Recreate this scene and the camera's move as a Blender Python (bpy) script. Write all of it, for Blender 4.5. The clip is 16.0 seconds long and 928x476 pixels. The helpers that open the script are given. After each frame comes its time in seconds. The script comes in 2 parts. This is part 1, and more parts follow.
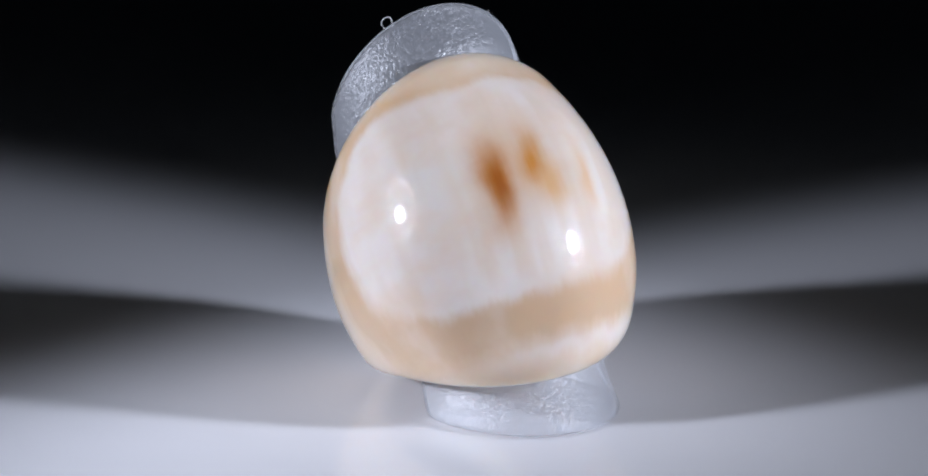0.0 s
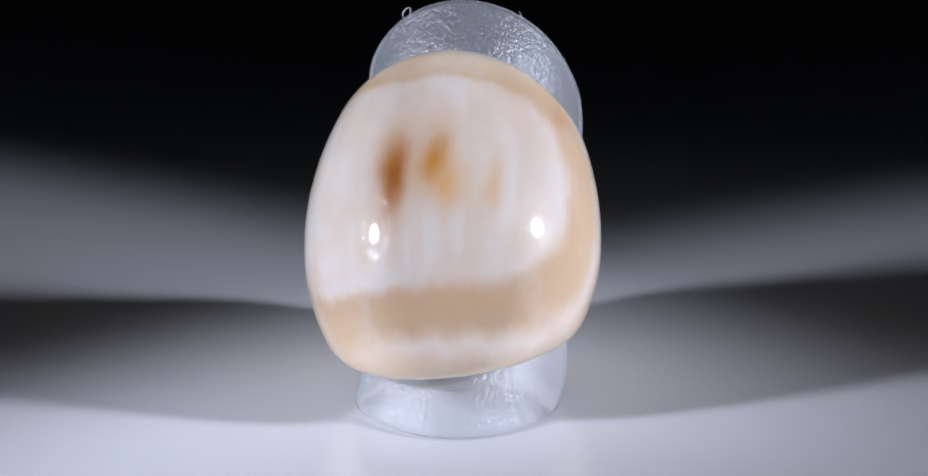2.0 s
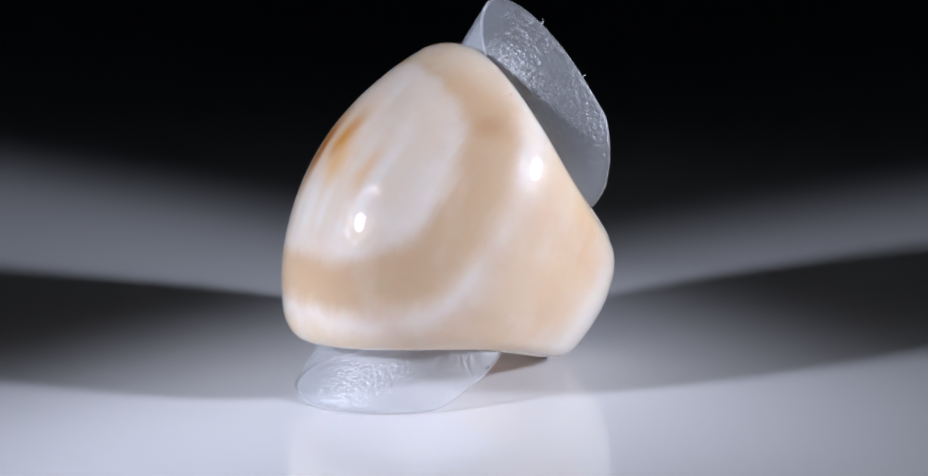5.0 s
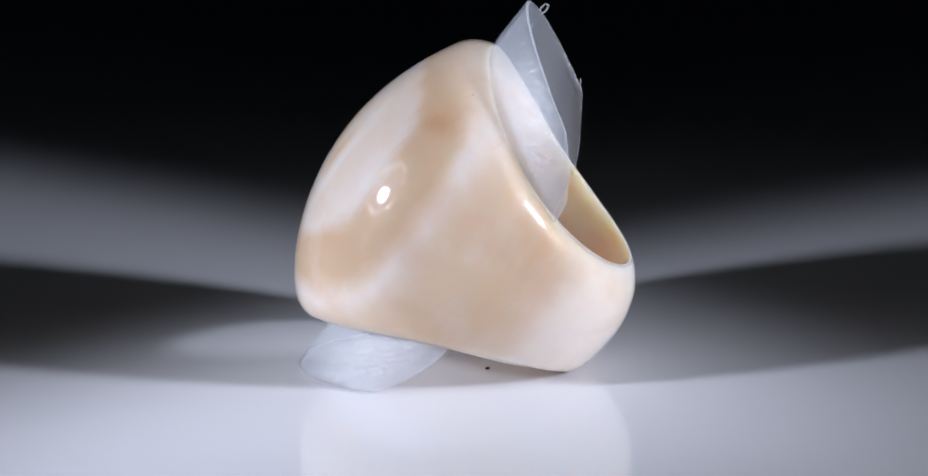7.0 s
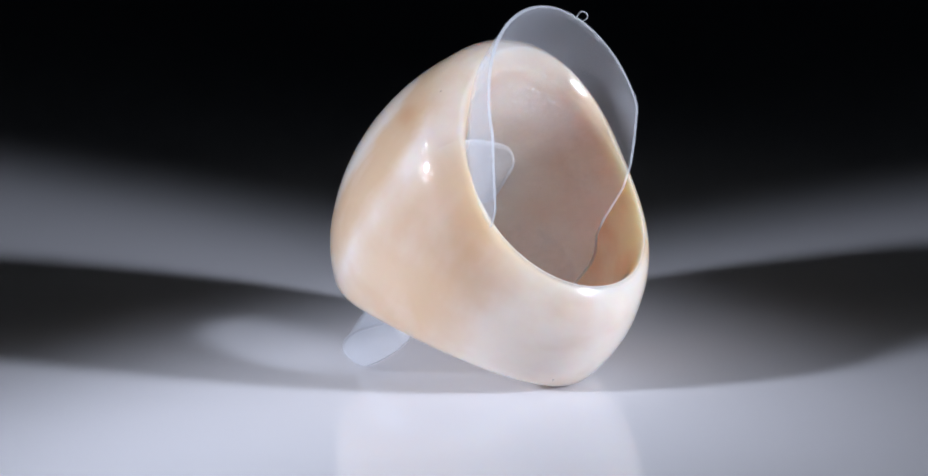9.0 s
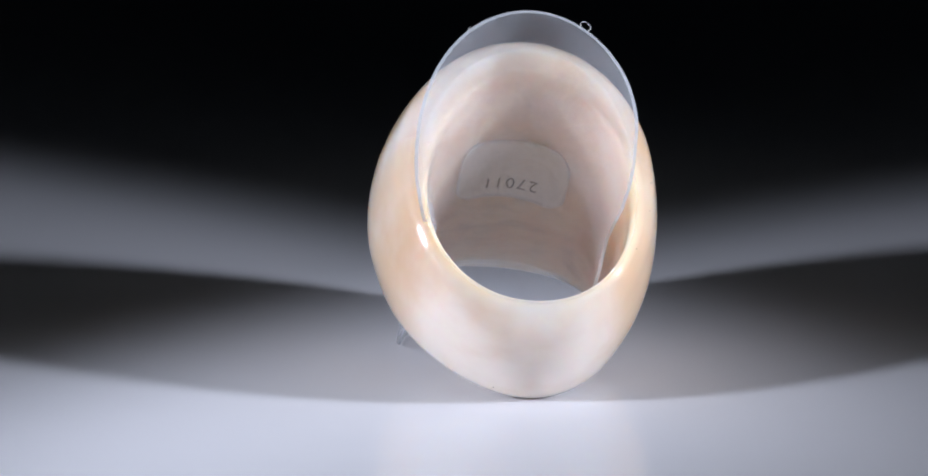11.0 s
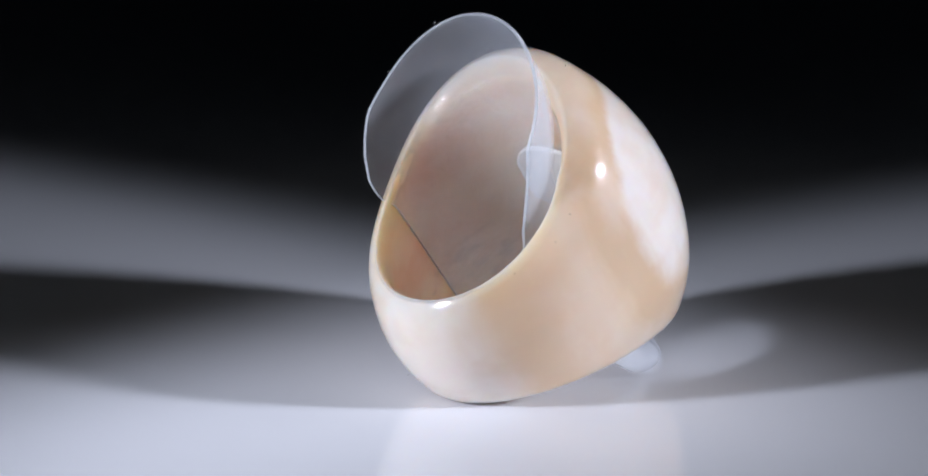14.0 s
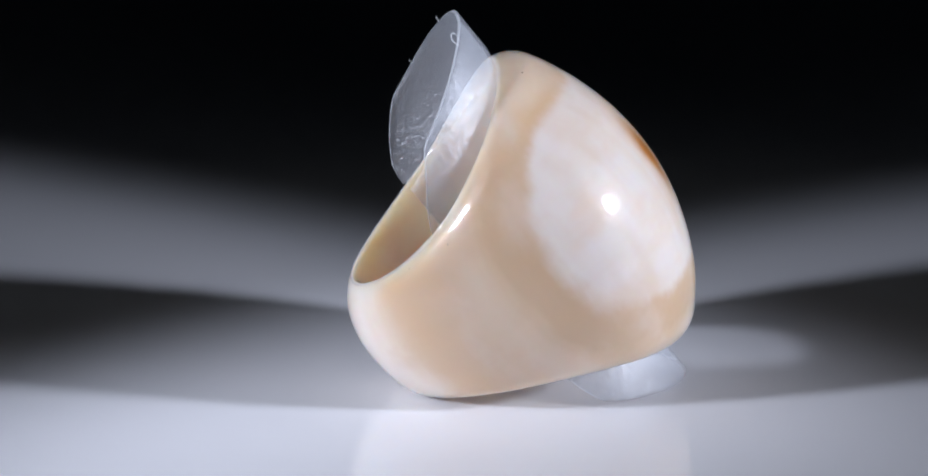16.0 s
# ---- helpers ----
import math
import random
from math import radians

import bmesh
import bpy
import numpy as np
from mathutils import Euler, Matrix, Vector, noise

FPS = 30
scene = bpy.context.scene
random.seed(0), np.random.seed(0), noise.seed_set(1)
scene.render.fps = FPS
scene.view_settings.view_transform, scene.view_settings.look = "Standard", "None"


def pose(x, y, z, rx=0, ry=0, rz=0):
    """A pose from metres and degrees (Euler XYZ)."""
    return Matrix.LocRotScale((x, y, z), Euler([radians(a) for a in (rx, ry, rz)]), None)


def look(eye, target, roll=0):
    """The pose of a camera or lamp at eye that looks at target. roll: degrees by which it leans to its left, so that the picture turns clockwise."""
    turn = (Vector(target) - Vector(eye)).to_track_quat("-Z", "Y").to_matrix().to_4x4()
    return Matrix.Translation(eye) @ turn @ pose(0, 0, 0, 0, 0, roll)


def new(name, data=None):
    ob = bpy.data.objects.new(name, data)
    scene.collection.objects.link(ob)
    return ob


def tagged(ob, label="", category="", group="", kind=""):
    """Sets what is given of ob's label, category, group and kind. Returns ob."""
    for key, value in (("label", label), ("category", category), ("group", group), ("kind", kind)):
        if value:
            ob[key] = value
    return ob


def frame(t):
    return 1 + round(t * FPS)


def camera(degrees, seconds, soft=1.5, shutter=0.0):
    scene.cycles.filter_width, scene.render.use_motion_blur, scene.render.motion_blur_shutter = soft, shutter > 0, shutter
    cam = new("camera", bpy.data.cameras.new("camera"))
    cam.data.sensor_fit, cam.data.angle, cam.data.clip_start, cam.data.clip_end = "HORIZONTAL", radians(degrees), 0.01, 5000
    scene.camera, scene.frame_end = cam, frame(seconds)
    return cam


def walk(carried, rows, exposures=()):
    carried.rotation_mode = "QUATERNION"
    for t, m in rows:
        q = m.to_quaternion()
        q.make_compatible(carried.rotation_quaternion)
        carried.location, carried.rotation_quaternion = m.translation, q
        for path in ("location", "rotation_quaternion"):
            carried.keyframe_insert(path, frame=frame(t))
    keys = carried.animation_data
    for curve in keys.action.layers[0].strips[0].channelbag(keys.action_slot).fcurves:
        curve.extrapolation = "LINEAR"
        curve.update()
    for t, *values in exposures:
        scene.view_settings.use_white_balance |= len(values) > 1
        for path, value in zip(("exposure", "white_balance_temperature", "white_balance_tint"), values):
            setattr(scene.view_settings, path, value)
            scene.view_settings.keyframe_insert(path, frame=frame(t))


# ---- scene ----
# One turn of the display plate takes just under twenty seconds; the camera stands still.
SPIN, FACING = 18.1072, 1.4743
DIST, TILT, PAN, ROLL, MID = 0.194998, 15.0986, -0.6631, -0.3387, 0.012724
cam = camera(2 * math.degrees(math.atan(784 / 3700)), 16.0, soft=1.9)
EYE = Vector((0, -DIST * math.cos(radians(TILT)), MID + DIST * math.sin(radians(TILT))))
AIM = EYE + Vector((math.sin(radians(PAN)) * math.cos(radians(TILT)), math.cos(radians(PAN)) * math.cos(radians(TILT)), -math.sin(radians(TILT))))
walk(cam, [(0.0, look(EYE, AIM, ROLL)), (16.0, look(EYE, AIM, ROLL))], exposures=[(0.0, 0.0), (16.0, 0.0)])

# ---- light: a dark studio with two LED lamp heads, one on either side ----
world = bpy.data.worlds.new("studio_dark")
scene.world = world
world.use_nodes = True
world.node_tree.nodes["Background"].inputs[0].default_value = (0.55, 0.7, 1.0, 1)
world.node_tree.nodes["Background"].inputs[1].default_value = 0.0011

LAMP_REACH = 0.21
# azimuth, height, watts, cone in degrees, aim
LAMPS = ((-154, 21, 1.9, 28.5, (0.008, -0.016, 0.017)), (-20, 20, 2.4, 28.0, (0.0, -0.004, 0.037)))


def lamp_place(azimuth, height):
    a, e = radians(azimuth), radians(height)
    return Vector((math.cos(a) * math.cos(e), math.sin(a) * math.cos(e), math.sin(e))) * LAMP_REACH + Vector((0, 0, 0.012))


LED_COUNT, LED_RING, LAMP_RISE = 24, 0.0405, 0.012


def head_pose(azimuth, height, aim):
    return look(lamp_place(azimuth, height), aim) @ pose(0, LAMP_RISE, 0.004)


def beam_lamp(m, watts, cone, radius):
    spot = bpy.data.lights.new("led_beam", "SPOT")
    spot.energy, spot.color = watts, (0.795, 0.84, 1.0)
    spot.spot_size, spot.spot_blend, spot.shadow_soft_size = radians(cone), 0.55, radius
    new("led_beam", spot).matrix_world = m


# each head has one strong middle LED and a ring of weak ones round it
for azimuth, height, watts, cone, aim in LAMPS:
    beam_lamp(look(lamp_place(azimuth, height), aim), watts, cone, 0.0115)


# ---- materials ----
def material(name):
    m = bpy.data.materials.new(name)
    m.use_nodes = True
    nt = m.node_tree
    return m, nt, nt.nodes["Principled BSDF"]


def node(nt, kind, **sets):
    n = nt.nodes.new(kind)
    for key, value in sets.items():
        n.inputs[key].default_value = value
    return n


def ramp(nt, source, stops, mode="EASE"):
    n = nt.nodes.new("ShaderNodeValToRGB")
    n.color_ramp.interpolation = mode
    e = n.color_ramp.elements
    while len(e) < len(stops):
        e.new(0.5)
    for k, (at, c) in enumerate(stops):
        e[k].position = at
        e[k].color = (*c, 1) if len(c) == 3 else c
    nt.links.new(source, n.inputs[0])
    return n.outputs[0]


def calc(nt, op, a, b=0.0, c=0.0):
    n = nt.nodes.new("ShaderNodeMath")
    n.operation = op
    for k, v in enumerate((a, b, c)):
        if isinstance(v, (int, float)):
            n.inputs[k].default_value = v
        else:
            nt.links.new(v, n.inputs[k])
    return n.outputs[0]


def mix(nt, fac, a, b, blend="MIX"):
    n = nt.nodes.new("ShaderNodeMix")
    n.data_type, n.blend_type = "RGBA", blend
    for k, v in ((0, fac), (6, a), (7, b)):
        if isinstance(v, (int, float)):
            n.inputs[k].default_value = v
        elif isinstance(v, tuple):
            n.inputs[k].default_value = (*v, 1)
        else:
            nt.links.new(v, n.inputs[k])
    return n.outputs[2]


def noise_of(nt, vector, scale, detail=3, rough=0.5):
    n = node(nt, "ShaderNodeTexNoise", Scale=scale, Detail=detail, Roughness=rough)
    nt.links.new(vector, n.inputs["Vector"])
    return n.outputs[0]


def stretch(nt, vector, scale, turn=(0, 0, 0)):
    n = nt.nodes.new("ShaderNodeMapping")
    n.inputs["Scale"].default_value = scale
    n.inputs["Rotation"].default_value = turn
    nt.links.new(vector, n.inputs["Vector"])
    return n.outputs[0]


def bump(nt, height, strength, distance, into):
    n = node(nt, "ShaderNodeBump", Strength=strength, Distance=distance)
    nt.links.new(height, n.inputs["Height"])
    nt.links.new(n.outputs[0], into)


def shell_material():
    """Polished shell: its layers show as white and tan contours round the face, with brown stains and pale streaks."""
    m, nt, bs = material("polished_shell")
    co = nt.nodes.new("ShaderNodeTexCoord").outputs["Object"]
    mm = stretch(nt, co, (-1000, 1000, 1000))
    warp = nt.nodes.new("ShaderNodeVectorMath")
    warp.operation = "MULTIPLY_ADD"
    wob = node(nt, "ShaderNodeTexNoise", Scale=0.16, Detail=4)
    nt.links.new(mm, wob.inputs["Vector"])
    nt.links.new(wob.outputs["Color"], warp.inputs[0])
    warp.inputs[1].default_value = (2.6, 2.6, 2.6)
    nt.links.new(mm, warp.inputs[2])
    sep = nt.nodes.new("ShaderNodeSeparateXYZ")
    nt.links.new(warp.outputs[0], sep.inputs[0])
    s, f, w = (calc(nt, "ADD", o, -1.3) for o in sep.outputs)
    turn = calc(nt, "ARCTAN2", s, calc(nt, "ADD", f, 4.57))
    # contour number: 1 on the rim of the white face, growing outwards
    qa = calc(nt, "MULTIPLY", calc(nt, "ADD", turn, radians(14.5)), 1 / radians(56.5))
    qb = calc(nt, "MULTIPLY", calc(nt, "ADD", w, 1.3), 1 / 9.9)
    qa, qb = (calc(nt, "POWER", calc(nt, "ABSOLUTE", v), 2.6) for v in (qa, qb))
    q = calc(nt, "POWER", calc(nt, "ADD", qa, qb), 1 / 2.6)
    q = calc(nt, "MINIMUM", q, 2.75)
    along = stretch(nt, mm, (0.42, 0.22, 0.04), (0.0, 0.06, 0.0))
    streak = noise_of(nt, along, 1.0, 2.0, 0.45)
    fine = noise_of(nt, stretch(nt, mm, (2.6, 1.2, 0.16), (0.0, 0.06, 0.0)), 1.0, 3)
    frayed = calc(nt, "MULTIPLY_ADD", calc(nt, "ADD", streak, -0.5), 0.17, q)
    frayed = calc(nt, "MULTIPLY_ADD", calc(nt, "ADD", fine, -0.5), 0.05, frayed)
    white, tan, pale = (0.62, 0.585, 0.54), (0.57, 0.41, 0.275), (0.665, 0.49, 0.325)
    layers = ramp(nt, calc(nt, "MULTIPLY", frayed, 0.25), [
        (0.0, white), (0.232, (0.68, 0.63, 0.59)), (0.262, tan), (0.31, (0.60, 0.44, 0.295)), (0.335, (0.66, 0.505, 0.355)), (0.354, (0.685, 0.54, 0.395)),
        (0.38, (0.70, 0.565, 0.43)), (0.42, (0.695, 0.535, 0.385)), (0.52, pale), (0.66, (0.79, 0.71, 0.625))])
    # a pale growth line, clear on one flank and fading out on the other
    off = calc(nt, "MULTIPLY", calc(nt, "ADD", frayed, -1.42), 1 / 0.085)
    line = calc(nt, "EXPONENT", calc(nt, "MULTIPLY", calc(nt, "MULTIPLY", off, off), -1.0))
    flank = ramp(nt, calc(nt, "MULTIPLY_ADD", s, 0.04, 0.5), [(0.1, (0.05, 0.05, 0.05)), (0.5, (0.7, 0.7, 0.7))])
    layers = mix(nt, calc(nt, "MULTIPLY", line, flank), layers, (0.79, 0.735, 0.70))
    cap = ramp(nt, calc(nt, "MULTIPLY_ADD", w, 0.1, -0.5), [(0.25, (0, 0, 0)), (0.55, (0.55, 0.55, 0.55))])
    layers = mix(nt, cap, layers, (0.73, 0.635, 0.53))
    # cloudy depth in the tan layers
    cloud = noise_of(nt, stretch(nt, mm, (0.13, 0.13, 0.22)), 1.0, 3)
    layers = mix(nt, ramp(nt, cloud, [(0.4, (0, 0, 0)), (0.7, (0.4, 0.4, 0.4))]), layers, (0.62, 0.43, 0.275))
    # warm streaks inside the white face
    warm = ramp(nt, streak, [(0.42, (0, 0, 0)), (0.62, (1, 1, 1))])
    inside = ramp(nt, frayed, [(0.75, (1, 1, 1)), (1.0, (0, 0, 0))])
    col = mix(nt, calc(nt, "MULTIPLY", calc(nt, "MULTIPLY", warm, inside), 0.65), layers, (0.62, 0.515, 0.415))
    milky = noise_of(nt, stretch(nt, mm, (0.22, 0.22, 0.14)), 1.0, 3)
    col = mix(nt, ramp(nt, milky, [(0.5, (0, 0, 0)), (0.75, (0.25, 0.25, 0.25))]), col, (0.80, 0.755, 0.72))

    def stain(colour, cs, cw, rs, rw, power, under):
        a = calc(nt, "MULTIPLY", calc(nt, "ADD", calc(nt, "MULTIPLY_ADD", w, -0.06, s), -cs), 1 / rs)
        b = calc(nt, "MULTIPLY", calc(nt, "ADD", w, -cw), 1 / rw)
        d = calc(nt, "ADD", calc(nt, "MULTIPLY", a, a), calc(nt, "MULTIPLY", b, b))
        d = calc(nt, "MULTIPLY_ADD", calc(nt, "ADD", fine, -0.5), 0.35, d)
        amount = calc(nt, "MULTIPLY", calc(nt, "EXPONENT", calc(nt, "MULTIPLY", calc(nt, "MAXIMUM", d, 0.0), -1.0)), power)
        front = calc(nt, "GREATER_THAN", f, 1.0)
        return mix(nt, calc(nt, "MULTIPLY", amount, front), under, colour)

    amber, rust = (0.50, 0.22, 0.04), (0.30, 0.085, 0.01)
    col = stain(amber, -3.7, -1.3, 1.75, 3.7, 1.0, col)
    col = stain(rust, -3.55, -1.7, 1.1, 2.7, 0.9, col)
    col = stain(amber, -0.2, -0.3, 1.3, 2.5, 1.0, col)
    col = stain((0.62, 0.36, 0.14), 1.3, -2.5, 1.4, 2.1, 0.8, col)
    col = stain((0.62, 0.38, 0.18), 4.8, -2.2, 0.8, 2.6, 0.7, col)
    col = stain((0.50, 0.28, 0.15), 8.8, 6.2, 0.9, 1.3, 0.6, col)
    col = stain((0.58, 0.38, 0.2), -7.5, 8.6, 2.4, 0.9, 0.5, col)
    # the bored hole: colour painted lighter and warmer for light glowing through the shell
    sp = nt.nodes.new("ShaderNodeSeparateXYZ")
    nt.links.new(mm, sp.inputs[0])
    hx = calc(nt, "MULTIPLY", sp.outputs[0], 1 / 9.0)
    hy = calc(nt, "MULTIPLY", calc(nt, "ADD", sp.outputs[1], 4.57), 1 / 9.8)
    rho = calc(nt, "SQRT", calc(nt, "ADD", calc(nt, "MULTIPLY", hx, hx), calc(nt, "MULTIPLY", hy, hy)))
    inner_mask = calc(nt, "SUBTRACT", 1.0, calc(nt, "MULTIPLY", calc(nt, "ADD", rho, -1.01), 9.0))
    inner_mask = calc(nt, "MINIMUM", calc(nt, "MAXIMUM", inner_mask, 0.0), 1.0)
    growth = noise_of(nt, stretch(nt, mm, (0.16, 0.16, 0.3)), 1.0, 4)
    inner = ramp(nt, growth, [(0.35, (0.85, 0.60, 0.39)), (0.65, (0.90, 0.72, 0.52))])
    grime = noise_of(nt, stretch(nt, mm, (0.5, 0.5, 0.9)), 1.0, 3)
    low_wall = calc(nt, "MULTIPLY", ramp(nt, grime, [(0.48, (0, 0, 0)), (0.68, (0.25, 0.25, 0.25))]), ramp(nt, calc(nt, "MULTIPLY_ADD", w, -0.1, -0.35), [(0.0, (0, 0, 0)), (0.25, (1, 1, 1)), (0.75, (1, 1, 1)), (1.0, (0, 0, 0))]))
    inner = mix(nt, low_wall, inner, (0.34, 0.28, 0.26))
    col = mix(nt, inner_mask, col, inner)
    nt.links.new(col, bs.inputs["Base Color"])
    bs.inputs["Roughness"].default_value = 0.4
    bs.inputs["Specular IOR Level"].default_value = 0.15
    bs.inputs["Coat Weight"].default_value = 0.9
    bs.inputs["Coat Roughness"].default_value = 0.005
    bs.inputs["Subsurface Weight"].default_value = 0.9
    bs.inputs["Subsurface Radius"].default_value = (1.0, 0.765, 0.53)
    bs.inputs["Subsurface Scale"].default_value = 0.0036
    relief = calc(nt, "MULTIPLY_ADD", fine, 0.5, noise_of(nt, mm, 0.5, 3))
    bump(nt, relief, 0.03, 0.0002, bs.inputs["Normal"])
    return m


def table_material():
    m, nt, bs = material("glossy_white_acrylic")
    co = nt.nodes.new("ShaderNodeTexCoord").outputs["Object"]
    cloud = noise_of(nt, co, 9, 4)
    col = ramp(nt, cloud, [(0.3, (0.795, 0.805, 0.845)), (0.7, (0.825, 0.835, 0.87))])
    nt.links.new(col, bs.inputs["Base Color"])
    bs.inputs["Roughness"].default_value = 0.01
    bump(nt, noise_of(nt, co, 130, 3), 0.02, 0.0003, bs.inputs["Normal"])
    return m


def strip_material():
    """Frosted film: partly clear, milky, with a pebbled gloss."""
    m, nt, bs = material("frosted_clear_plastic")
    co = nt.nodes.new("ShaderNodeTexCoord").outputs["Object"]
    pebble = noise_of(nt, co, 2600, 2, 0.5)
    wrinkle = noise_of(nt, stretch(nt, co, (1, 1, 2.2)), 900, 2)
    bp = node(nt, "ShaderNodeBump", Strength=0.75, Distance=0.0003)
    nt.links.new(calc(nt, "MULTIPLY_ADD", wrinkle, 0.4, pebble), bp.inputs["Height"])
    gloss = node(nt, "ShaderNodeBsdfGlossy", Color=(0.95, 0.97, 1, 1), Roughness=0.36)
    nt.links.new(bp.outputs[0], gloss.inputs["Normal"])
    clear = node(nt, "ShaderNodeBsdfTransparent", Color=(0.99, 0.995, 1, 1))
    milk = node(nt, "ShaderNodeBsdfTranslucent", Color=(0.66, 0.78, 0.95, 1))
    frost = node(nt, "ShaderNodeBsdfDiffuse", Color=(0.86, 0.885, 0.94, 1))
    both = nt.nodes.new("ShaderNodeMixShader")
    both.inputs[0].default_value = 0.8
    nt.links.new(milk.outputs[0], both.inputs[1])
    nt.links.new(frost.outputs[0], both.inputs[2])
    body = nt.nodes.new("ShaderNodeMixShader")
    nt.links.new(calc(nt, "MULTIPLY_ADD", pebble, 0.18, 0.045), body.inputs[0])
    nt.links.new(clear.outputs[0], body.inputs[1])
    nt.links.new(both.outputs[0], body.inputs[2])
    whole = nt.nodes.new("ShaderNodeMixShader")
    whole.inputs[0].default_value = 0.05
    nt.links.new(body.outputs[0], whole.inputs[1])
    nt.links.new(gloss.outputs[0], whole.inputs[2])
    nt.links.new(whole.outputs[0], nt.nodes["Material Output"].inputs["Surface"])
    return m


def plain(name, colour, rough=0.5, scale=2000, spread=0.12, glow=0.0):
    m, nt, bs = material(name)
    co = nt.nodes.new("ShaderNodeTexCoord").outputs["Object"]
    dark = tuple(c * (1 - spread) for c in colour)
    nt.links.new(ramp(nt, noise_of(nt, co, scale, 3), [(0.3, dark), (0.7, colour)]), bs.inputs["Base Color"])
    bs.inputs["Roughness"].default_value = rough
    if glow:
        bs.inputs["Emission Color"].default_value = (0.9, 0.94, 1, 1)
        bs.inputs["Emission Strength"].default_value = glow
    return m


CUT_EDGE = plain("cut_plastic_edge", (0.66, 0.69, 0.73), 0.4)
CUT_EDGE.node_tree.nodes["Principled BSDF"].inputs["Alpha"].default_value = 0.65
PAPER = plain("sticker_paper", (0.88, 0.86, 0.82), 0.7, 900)
INK = plain("grey_ink", (0.10, 0.095, 0.10), 0.6)
CRUMB = plain("dark_dirt", (0.07, 0.055, 0.04), 0.8, 8000, 0.4)
LINT = plain("pale_lint", (0.7, 0.72, 0.75), 0.7)
HOUSING = plain("black_plastic", (0.03, 0.03, 0.032), 0.4, 300)
LED = plain("led_glow", (0.9, 0.9, 0.9), 0.3, glow=14.0)
LENS = plain("led_lens", (0.6, 0.6, 0.62), 0.12, 60)
SHELL, TABLE, STRIP = shell_material(), table_material(), strip_material()


# ---- building ----
def link_mesh(name, verts, faces, mat, parent=None, label="", smooth=True):
    me = bpy.data.meshes.new(name)
    me.from_pydata([tuple(v) for v in verts], [], faces)
    me.materials.append(mat)
    bm = bmesh.new()
    bm.from_mesh(me)
    bmesh.ops.recalc_face_normals(bm, faces=bm.faces)
    bm.to_mesh(me)
    bm.free()
    for poly in me.polygons:
        poly.use_smooth = smooth
    me.update()
    ob = new(name, me)
    if parent:
        ob.parent = parent
    if label:
        ob["label"] = label
    return ob


# The ring's own space, in millimetres: x across the finger (mirrored in the mesh), y towards the face, z along the finger hole.
RING_FROM_LOCAL = Matrix(((-0.99821, 0.02847, -0.05259, -2.579), (-0.05366, -0.81470, 0.57740, -2.226), (-0.02640, 0.57919, 0.81477, 15.663), (0, 0, 0, 1)))
RING_FROM_LOCAL.translation *= 0.001
HOLE_Y, HOLE_X_RADIUS, HOLE_Y_RADIUS = -4.565, 8.843, 10.039


def local(x, y, z):
    return Vector((-x, y, z)) * 0.001


def cut_hi(x, y):
    return 8.3255 + 0.44358 * y + 0.01173 * y * y + -0.03418 * x + -0.06123 * math.sqrt(x * x + 4) + 0.00441 * x * x


def cut_lo(x, y):
    return -12.8664 + -0.48654 * y + -0.01009 * y * y + 0.07088 * x + -0.00091 * x * x


def outer(phi, k):
    """A point of the ring's outside: phi turns from the face, k rises from the lower cut to the upper one."""
    c, s = math.cos(phi), math.sin(phi)
    r = 13.0
    for step in range(6):
        x, y = r * s, r * c
        hi, lo = cut_hi(x, y), cut_lo(x, y)
        w = lo + (hi - lo) * k
        a = (12.7691 + -0.11406 * w + -0.02101 * w * w + 0.000065 * w ** 3) * (1 + -0.00716 * s)
        if c >= 0:
            b, n = 12.5927 + -0.09236 * w + -0.02244 * w * w + -0.000041 * w ** 3, 2.0188
        else:
            b, n = 17.5932 + -0.24757 * w + -0.04855 * w * w + -0.002643 * w ** 3, 1.8955
        rn = ((abs(c) / b) ** n + (abs(s) / a) ** n) ** (-1 / n)
        r = rn if step == 5 else 0.5 * (r + rn)
    return r * s, r * c, w, hi, lo


def hole(angle, grow=0.0):
    return (HOLE_X_RADIUS + grow) * math.sin(angle), HOLE_Y + (HOLE_Y_RADIUS + grow) * math.cos(angle)


def rounding(e, r):
    return r - math.sqrt(max(r * r - (r - e) ** 2, 0)) if e < r else 0.0


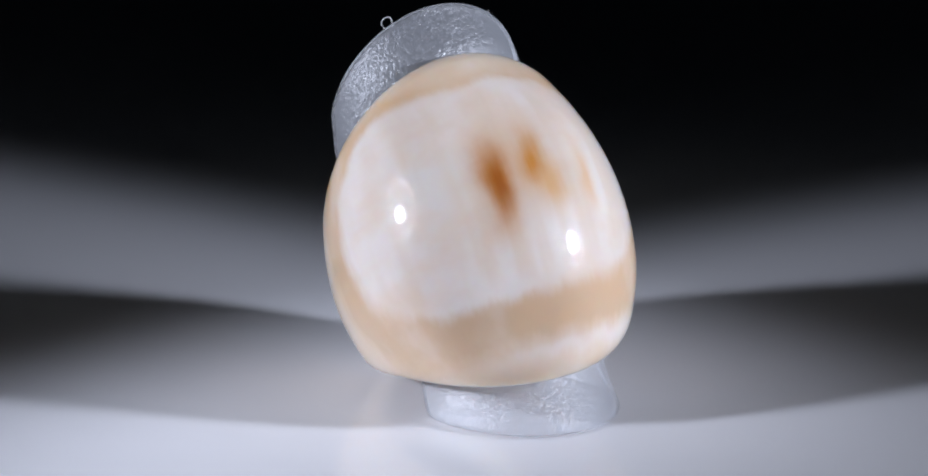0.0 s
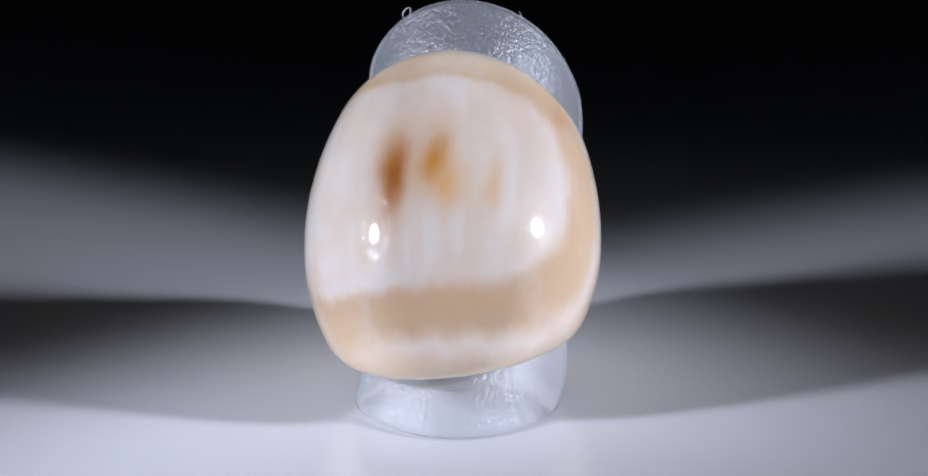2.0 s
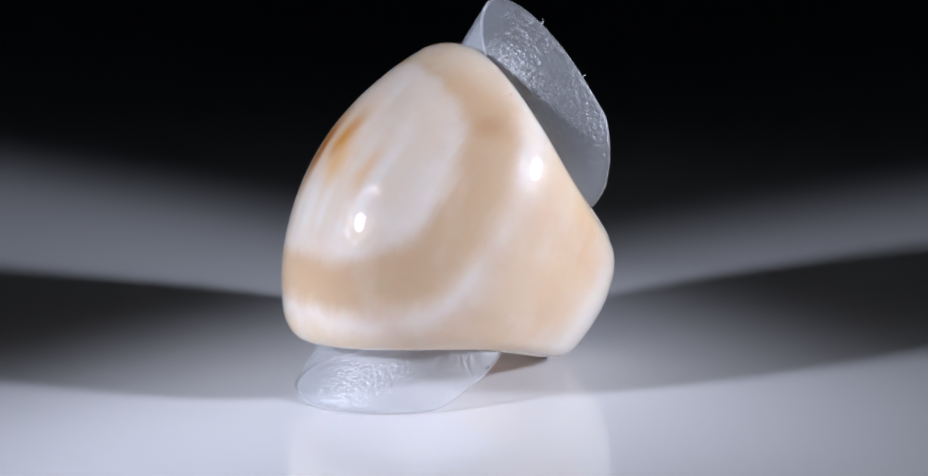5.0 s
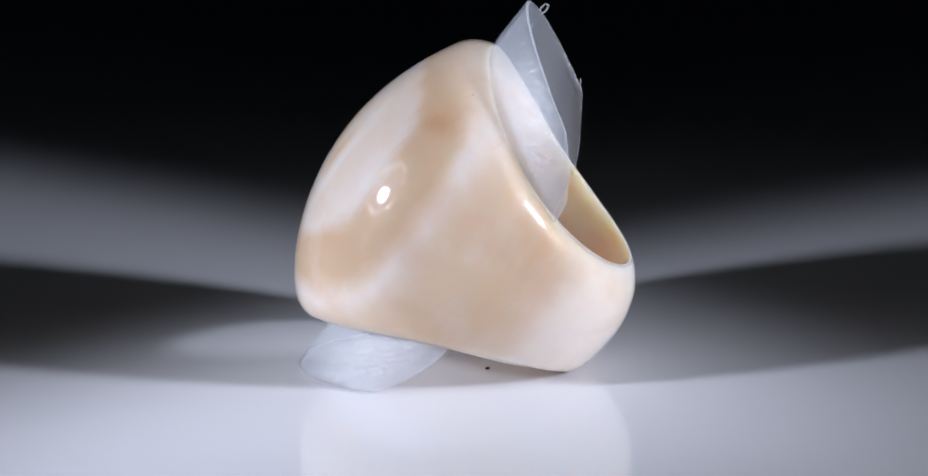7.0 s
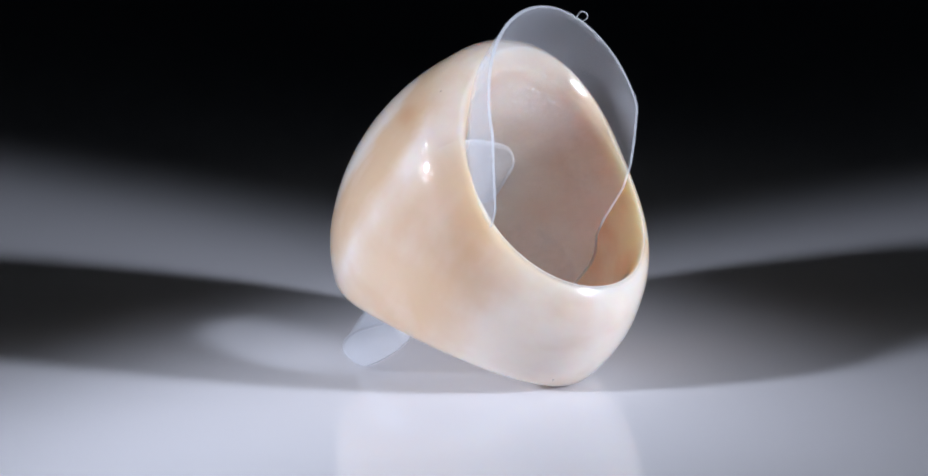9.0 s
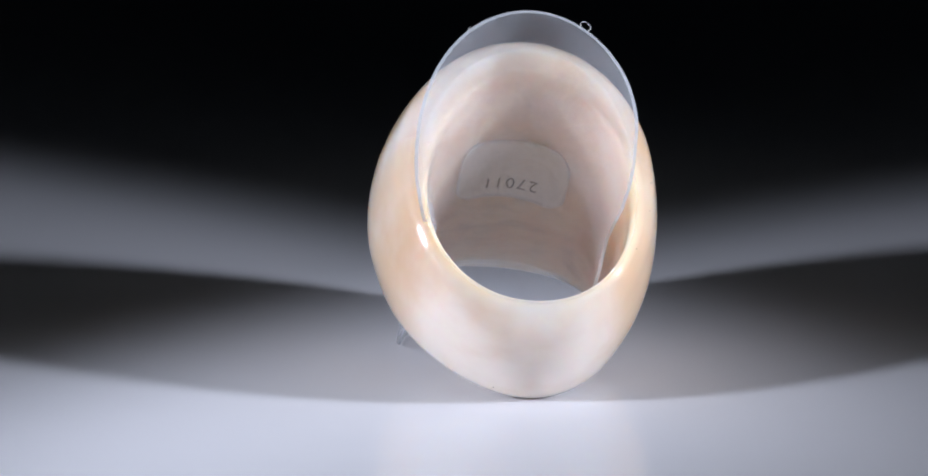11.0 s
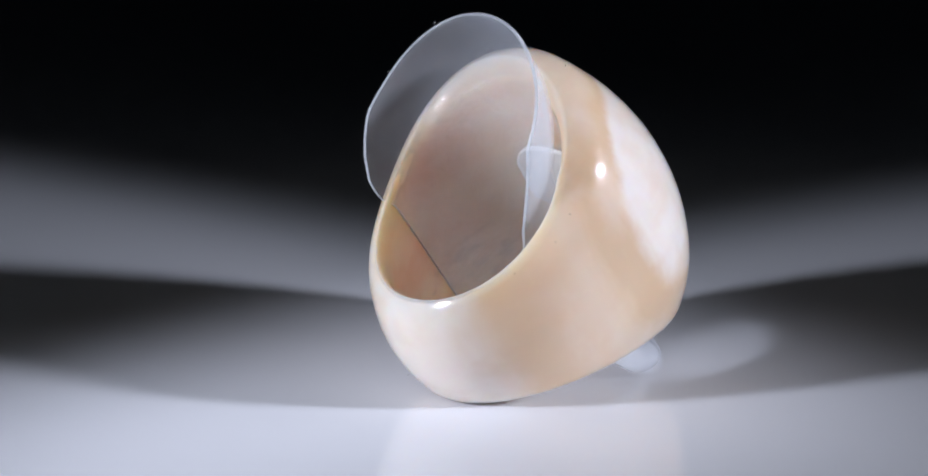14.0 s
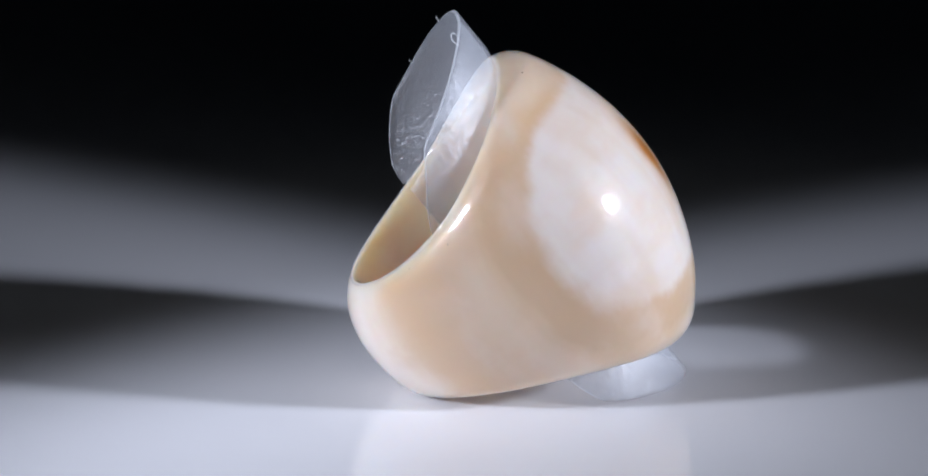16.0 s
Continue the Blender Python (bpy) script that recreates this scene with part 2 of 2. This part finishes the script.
def ring_body():
    turns, rise = 144, 40
    ks = [0.5 - 0.5 * math.cos(math.pi * i / rise) for i in range(rise + 1)]
    ins = [0.5 + 0.5 * math.cos(math.pi * i / 22) for i in range(23)]
    verts, faces = [], []
    for j in range(turns):
        phi = 2 * math.pi * j / turns
        for k in ks:
            x, y, w, hi, lo = outer(phi, k)
            dx, dy = x, y - HOLE_Y
            ang = math.atan2(dx / HOLE_X_RADIUS, dy / HOLE_Y_RADIUS)
            hx, hy = hole(ang)
            d = math.hypot(dx, dy)
            need = math.hypot(hx, hy - HOLE_Y) + 1.7
            d = 0.5 * (d + need + math.sqrt((d - need) ** 2 + 0.3))
            d -= rounding(w - lo, 1.6) * 0.6 + 0.01122 * max(0.0, 8.0 - w + lo) ** 2 + rounding(hi - w, 2.4) * 0.75
            d = max(d, need - 1.25)
            q = math.hypot(dx, dy)
            verts.append(local(dx / q * d, HOLE_Y + dy / q * d, w))
        x, y, w, hi, lo = outer(phi, 0.5)
        ang = math.atan2(x / HOLE_X_RADIUS, (y - HOLE_Y) / HOLE_Y_RADIUS)
        for k in ins:
            hx, hy = hole(ang)
            top, low = cut_hi(hx, hy), cut_lo(hx, hy)
            w = low + (top - low) * k
            hx, hy = hole(ang, 0.35 * rounding(w - low, 1.0) + 0.25 * rounding(top - w, 1.6))
            verts.append(local(hx, hy, w))
    n = len(ks) + len(ins)
    for j in range(turns):
        a, b = j * n, (j + 1) % turns * n
        for i in range(n):
            i2 = (i + 1) % n
            faces.append((a + i, a + i2, b + i2, b + i))
    return link_mesh("ring", verts, faces, SHELL)


def smooth_step(a, b, x):
    t = min(max((x - a) / (b - a), 0), 1)
    return t * t * (3 - 2 * t)


STRIP_TURN = Euler((0.0525, 0.0277, 0.0515)).to_matrix()


def strip_point(u, v, inset):
    """The rolled sheet: u runs from end to end, v from its lower edge to its upper one. The hole's wall holds it in."""
    phi = radians(-115.07 + 207.08 * u)
    top = 18.648 - 5.247 * (1 - math.cos(phi)) + -0.553 * math.sin(phi)
    top -= 9.674 * smooth_step(radians(-86), radians(-106), phi) + 5.140 * smooth_step(radians(80), radians(104), phi)
    low = -20.326 + 7.171 * (1 - math.cos(phi)) + -0.366 * math.sin(phi) 
    low += 3.968 * smooth_step(radians(70), radians(100), phi) + 4.500 * smooth_step(radians(-80), radians(-104), phi)
    w = low + (top - low) * v
    # rounded corners
    edge = min(u, 1 - u) * 30.0
    if edge < 1.2:
        cut = 1.2 - math.sqrt(1.2 ** 2 - (1.2 - edge) ** 2)
        w = min(max(w, low + cut), top - cut)
    curl = 1 - 0.061 * smooth_step(radians(-60), radians(-110), phi) + 0.053 * smooth_step(radians(60), radians(100), phi)
    rx = (8.240 + 1.425 * smooth_step(4, 12, w) + 0.945 * smooth_step(-8, -15, w)) * curl - inset
    ry = (9.027 + 1.077 * smooth_step(4, 12, w)) * curl - inset
    x = -1.022 * smooth_step(-8, -16, w) + rx * math.sin(phi)
    y = 2.679 * smooth_step(7, 15, w) + -0.570 * smooth_step(-8, -16, w) + ry * math.cos(phi)
    p = STRIP_TURN @ Vector((-x, y, w)) + Vector((-0.824, -1.141, -1.721))
    x, y = -p.x, p.y + HOLE_Y
    rho = math.hypot(x / HOLE_X_RADIUS, p.y / HOLE_Y_RADIUS)
    free = max(0.0, p.z - cut_hi(x, y) + 0.9) + max(0.0, cut_lo(x, y) + 0.7 - p.z)
    limit = 0.985 + 0.14 * free - 0.11 * inset
    if rho > limit:
        x, y = x * limit / rho, HOLE_Y + p.y * limit / rho
    return local(x, y, p.z)


def plastic_strip():
    nu, nv = 90, 60
    verts, faces = [], []
    for inset in (0.0, 0.28):
        for i in range(nu + 1):
            for j in range(nv + 1):
                p = strip_point(i / nu, j / nv, inset)
                q = RING_FROM_LOCAL @ p
                q.z = max(q.z, 0.00003 + 0.0001 * (inset > 0))
                p = RING_FROM_LOCAL.inverted() @ q
                verts.append(p)
    layer = (nu + 1) * (nv + 1)
    at = lambda k, i, j: k * layer + i * (nv + 1) + j
    for i in range(nu):
        for j in range(nv):
            faces.append((at(0, i, j), at(0, i, j + 1), at(0, i + 1, j + 1), at(0, i + 1, j)))
            faces.append((at(1, i, j), at(1, i + 1, j), at(1, i + 1, j + 1), at(1, i, j + 1)))
        faces.append((at(0, i, 0), at(0, i + 1, 0), at(1, i + 1, 0), at(1, i, 0)))
        faces.append((at(0, i, nv), at(1, i, nv), at(1, i + 1, nv), at(0, i + 1, nv)))
    for j in range(nv):
        faces.append((at(0, 0, j), at(1, 0, j), at(1, 0, j + 1), at(0, 0, j + 1)))
        faces.append((at(0, nu, j), at(0, nu, j + 1), at(1, nu, j + 1), at(1, nu, j)))
    kinds = [int(len({v // layer for v in face}) > 1) for face in faces]
    ob = link_mesh("plastic_strip", verts, faces, STRIP)
    ob.data.materials.append(CUT_EDGE)
    for poly, kind in zip(ob.data.polygons, kinds):
        poly.material_index, poly.use_smooth = kind, not kind
    return ob


bm = bmesh.new()
bmesh.ops.create_grid(bm, x_segments=8, y_segments=8, size=3.0)
me = bpy.data.meshes.new("tabletop")
bm.to_mesh(me)
me.materials.append(TABLE)
table = tagged(new("tabletop", me), "glossy white acrylic tabletop with soft reflections", "tabletop", kind="structure")

ring = tagged(ring_body(), "polished cream and tan shell ring with a domed face", "ring")
strip = tagged(plastic_strip(), "frosted clear plastic strip rolled inside the ring", "plastic strip")


def speck(phi, k, size):
    """A fleck of dirt stuck on the ring's outside."""
    x, y, w, hi, lo = outer(radians(phi), k)
    bm = bmesh.new()
    bmesh.ops.create_icosphere(bm, subdivisions=1, radius=size * 0.001)
    for v in bm.verts:
        v.co *= 1 + 0.4 * noise.noise(v.co * 7000 + Vector((phi, k, 0)))
        v.co += local(x, y, w)
    me = bpy.data.meshes.new("speck")
    bm.to_mesh(me)
    me.materials.append(CRUMB)
    ob = new("speck", me)
    ob.parent = ring
    return ob


for phi, k, size in ((-139, 0.965, 0.08), (-136, 0.90, 0.05), (-120, 0.93, 0.045), (-109, 0.95, 0.05), (58, 0.97, 0.05), (-32, 0.97, 0.06), (168, 0.2, 0.06)):
    speck(phi, k, size)


def on_hole(angle, w, lift):
    """A point lift millimetres inside the hole's wall."""
    x, y = hole(radians(angle), -lift)
    return local(x, y, w)


def sticker():
    nu, nv, r = 28, 12, 0.22
    verts, faces = [], []
    for lift in (0.02, 0.12):
        for i in range(nu + 1):
            for j in range(nv + 1):
                u, v = 2 * i / nu - 1, 2 * j / nv - 1
                u2 = u * (1 - 0.10 * max(0, abs(v) - 0.55) ** 2 / 0.2)
                v2 = v * (1 - 0.22 * max(0, abs(u) - 0.72) ** 2 / 0.08)
                verts.append(on_hole(STICKER_MID + STICKER_HALF * u2, STICKER_W + STICKER_TALL * v2 + 0.25 * u, lift))
    layer = (nu + 1) * (nv + 1)
    at = lambda k, i, j: k * layer + i * (nv + 1) + j
    for i in range(nu):
        for j in range(nv):
            faces.append((at(1, i, j), at(1, i + 1, j), at(1, i + 1, j + 1), at(1, i, j + 1)))
        for j in (0, nv):
            faces.append((at(0, i, j), at(0, i + 1, j), at(1, i + 1, j), at(1, i, j)))
    for j in range(nv):
        for i in (0, nu):
            faces.append((at(0, i, j), at(0, i, j + 1), at(1, i, j + 1), at(1, i, j)))
    return link_mesh("sticker", verts, faces, PAPER, ring, "small white paper sticker inside the hole")


STICKER_MID, STICKER_HALF, STICKER_W, STICKER_TALL = -6.0, 35.0, -2.0, 3.85
paper = sticker()

DIGITS_MID, DIGITS_W = -6.5, -3.8
text = bpy.data.curves.new("digits", "FONT")
text.body, text.size, text.align_x, text.align_y = "27011", 2.1, "CENTER", "CENTER"
text.space_character, text.resolution_u = 1.18, 4
flat = new("digits_flat", text)
bpy.context.view_layer.update()
shape = flat.evaluated_get(bpy.context.evaluated_depsgraph_get()).to_mesh()
glyphs = [(v.co.x, v.co.y) for v in shape.vertices]
glyph_faces = [tuple(p.vertices) for p in shape.polygons]
flat.evaluated_get(bpy.context.evaluated_depsgraph_get()).to_mesh_clear()
bpy.data.objects.remove(flat)
link_mesh("printed_number", [on_hole(DIGITS_MID + math.degrees(gx / 10.0), DIGITS_W - gy, 0.15) for gx, gy in glyphs], glyph_faces, INK, paper,
          "grey printed digits", smooth=False)


def fibre(points, radius=0.035):
    """A short curled thread through the given points."""
    cu = bpy.data.curves.new("lint_fibre", "CURVE")
    cu.dimensions, cu.bevel_depth, cu.bevel_resolution = "3D", radius * 0.001, 1
    sp = cu.splines.new("NURBS")
    sp.points.add(len(points) - 1)
    for p, c in zip(sp.points, points):
        p.co = (*c, 1)
    sp.use_endpoint_u, sp.order_u, sp.resolution_u = True, 3, 6
    cu.materials.append(LINT)
    ob = new("lint_fibre", cu)
    ob.parent = strip
    return ob


def on_strip_edge(u, out, side):
    a, b = strip_point(u, 1.0, 0.1), strip_point(u, 0.97, 0.1)
    c = strip_point(u + 0.01, 1.0, 0.1)
    return a + (a - b).normalized() * out * 0.001 + (c - a).normalized() * side * 0.001


fibre([on_strip_edge(0.385, o, k) for o, k in ((-0.2, 0.5), (0.5, 0.75), (0.95, 0.3), (0.85, -0.3), (0.3, -0.35), (-0.2, 0.0))])
fibre([on_strip_edge(0.70, o, k) for o, k in ((-0.1, 0.0), (0.25, 0.15), (0.45, -0.2))], 0.025)
fibre([on_strip_edge(0.86, o, k) for o, k in ((-0.1, 0.0), (0.2, -0.2), (0.4, 0.1))], 0.025)
fibre([on_strip_edge(0.15, o, k) for o, k in ((-0.1, 0.0), (0.25, 0.1), (0.35, 0.35))], 0.025)

# a crumb of dirt on the table, at the hub of the turning
bm = bmesh.new()
bmesh.ops.create_icosphere(bm, subdivisions=2, radius=0.00022)
for v in bm.verts:
    v.co *= 1 + 0.35 * noise.noise(v.co * 9000)
    v.co.z *= 0.6
me = bpy.data.meshes.new("crumb")
bm.to_mesh(me)
me.materials.append(CRUMB)
crumb = tagged(new("crumb", me), "tiny dark crumb of dirt lying on the table", "crumb")
crumb.location = (-0.0001, 0.0013, 0.0001)


def lathe(profile, turns=40):
    """A turned solid round z from (radius, height) pairs."""
    verts, faces, n = [], [], len(profile)
    for j in range(turns):
        a = 2 * math.pi * j / turns
        verts += [(r * math.cos(a), r * math.sin(a), h) for r, h in profile]
    for j in range(turns):
        b = (j + 1) % turns
        faces += [(j * n + i, b * n + i, b * n + i + 1, j * n + i + 1) for i in range(n - 1)]
    return verts, faces


def led_lamp(azimuth, height, aim):
    """A round lamp head; its light side looks down its own -z."""
    head = new("led_lamp")
    head.matrix_world = head_pose(azimuth, height, aim)
    v, f = lathe([(0.0, 0.034), (0.012, 0.034), (0.034, 0.026), (0.047, 0.010), (0.048, 0.0), (0.049, -0.012), (0.0475, -0.012), (0.046, 0.0), (0.045, 0.004)])
    link_mesh("housing", v, f, HOUSING, head)
    v, f = lathe([(0.0, 0.003), (0.045, 0.003), (0.045, 0.0035)])
    link_mesh("lens", v, f, LENS, head, "clear front lens over the LEDs")
    for i in range(LED_COUNT):
        a = 2 * math.pi * i / LED_COUNT
        at = Vector((LED_RING * math.cos(a), LED_RING * math.sin(a), 0))
        inward = Matrix.Translation(at) @ (Vector((0, -LAMP_RISE, -LAMP_REACH)) - at).to_track_quat("-Z", "Y").to_matrix().to_4x4()
        v, f = lathe([(0.0, 0.0002), (0.0018, 0.0006), (0.0028, 0.0018), (0.003, 0.003)], 10)
        link_mesh("led", [inward @ Vector(p) for p in v], f, LED, head)
        # unseen black cup, added to keep this LED's light off the table
        v, f = lathe([(0.0034, 0.003), (0.0034, -0.009), (0.0038, -0.009), (0.0038, 0.003)], 12)
        link_mesh("added_spill_cup", [inward @ Vector(p) for p in v], f, HOUSING, head)
    back = head.matrix_world @ Vector((0, 0, 0.034))
    away = Vector((back.x, back.y, 0)).normalized()
    foot = back + away * 0.07
    foot.z = 0
    v, f = lathe([(0.0, 0.016), (0.012, 0.016), (0.036, 0.012), (0.042, 0.008), (0.043, 0.0), (0.0, 0.0)])
    base = link_mesh("base", v, f, HOUSING, head)
    base.matrix_local = head.matrix_world.inverted() @ Matrix.Translation(foot)
    path = [back, back + away * 0.035 + Vector((0, 0, 0.012)), back + away * 0.07 + Vector((0, 0, 0.0)), foot + Vector((0, 0, 0.05)), foot + Vector((0, 0, 0.014))]
    cu = bpy.data.curves.new("gooseneck", "CURVE")
    cu.dimensions, cu.bevel_depth, cu.bevel_resolution = "3D", 0.004, 2
    sp = cu.splines.new("NURBS")
    sp.points.add(len(path) - 1)
    for p, c in zip(sp.points, path):
        p.co = (*(head.matrix_world.inverted() @ c), 1)
    sp.use_endpoint_u, sp.order_u = True, 4
    cu.materials.append(HOUSING)
    new("gooseneck", cu).parent = head
    return tagged(head, "round LED lamp head, lit, aimed at the ring", "lamp", "lamps beside the table")


for azimuth, height, watts, cone, aim in LAMPS:
    led_lamp(azimuth, height, aim)


def motions():
    for thing in (ring, strip):
        walk(thing, [(i * 0.5, pose(0, 0, 0, 0, 0, -SPIN * (i * 0.5 - FACING)) @ RING_FROM_LOCAL) for i in range(33)])


motions()
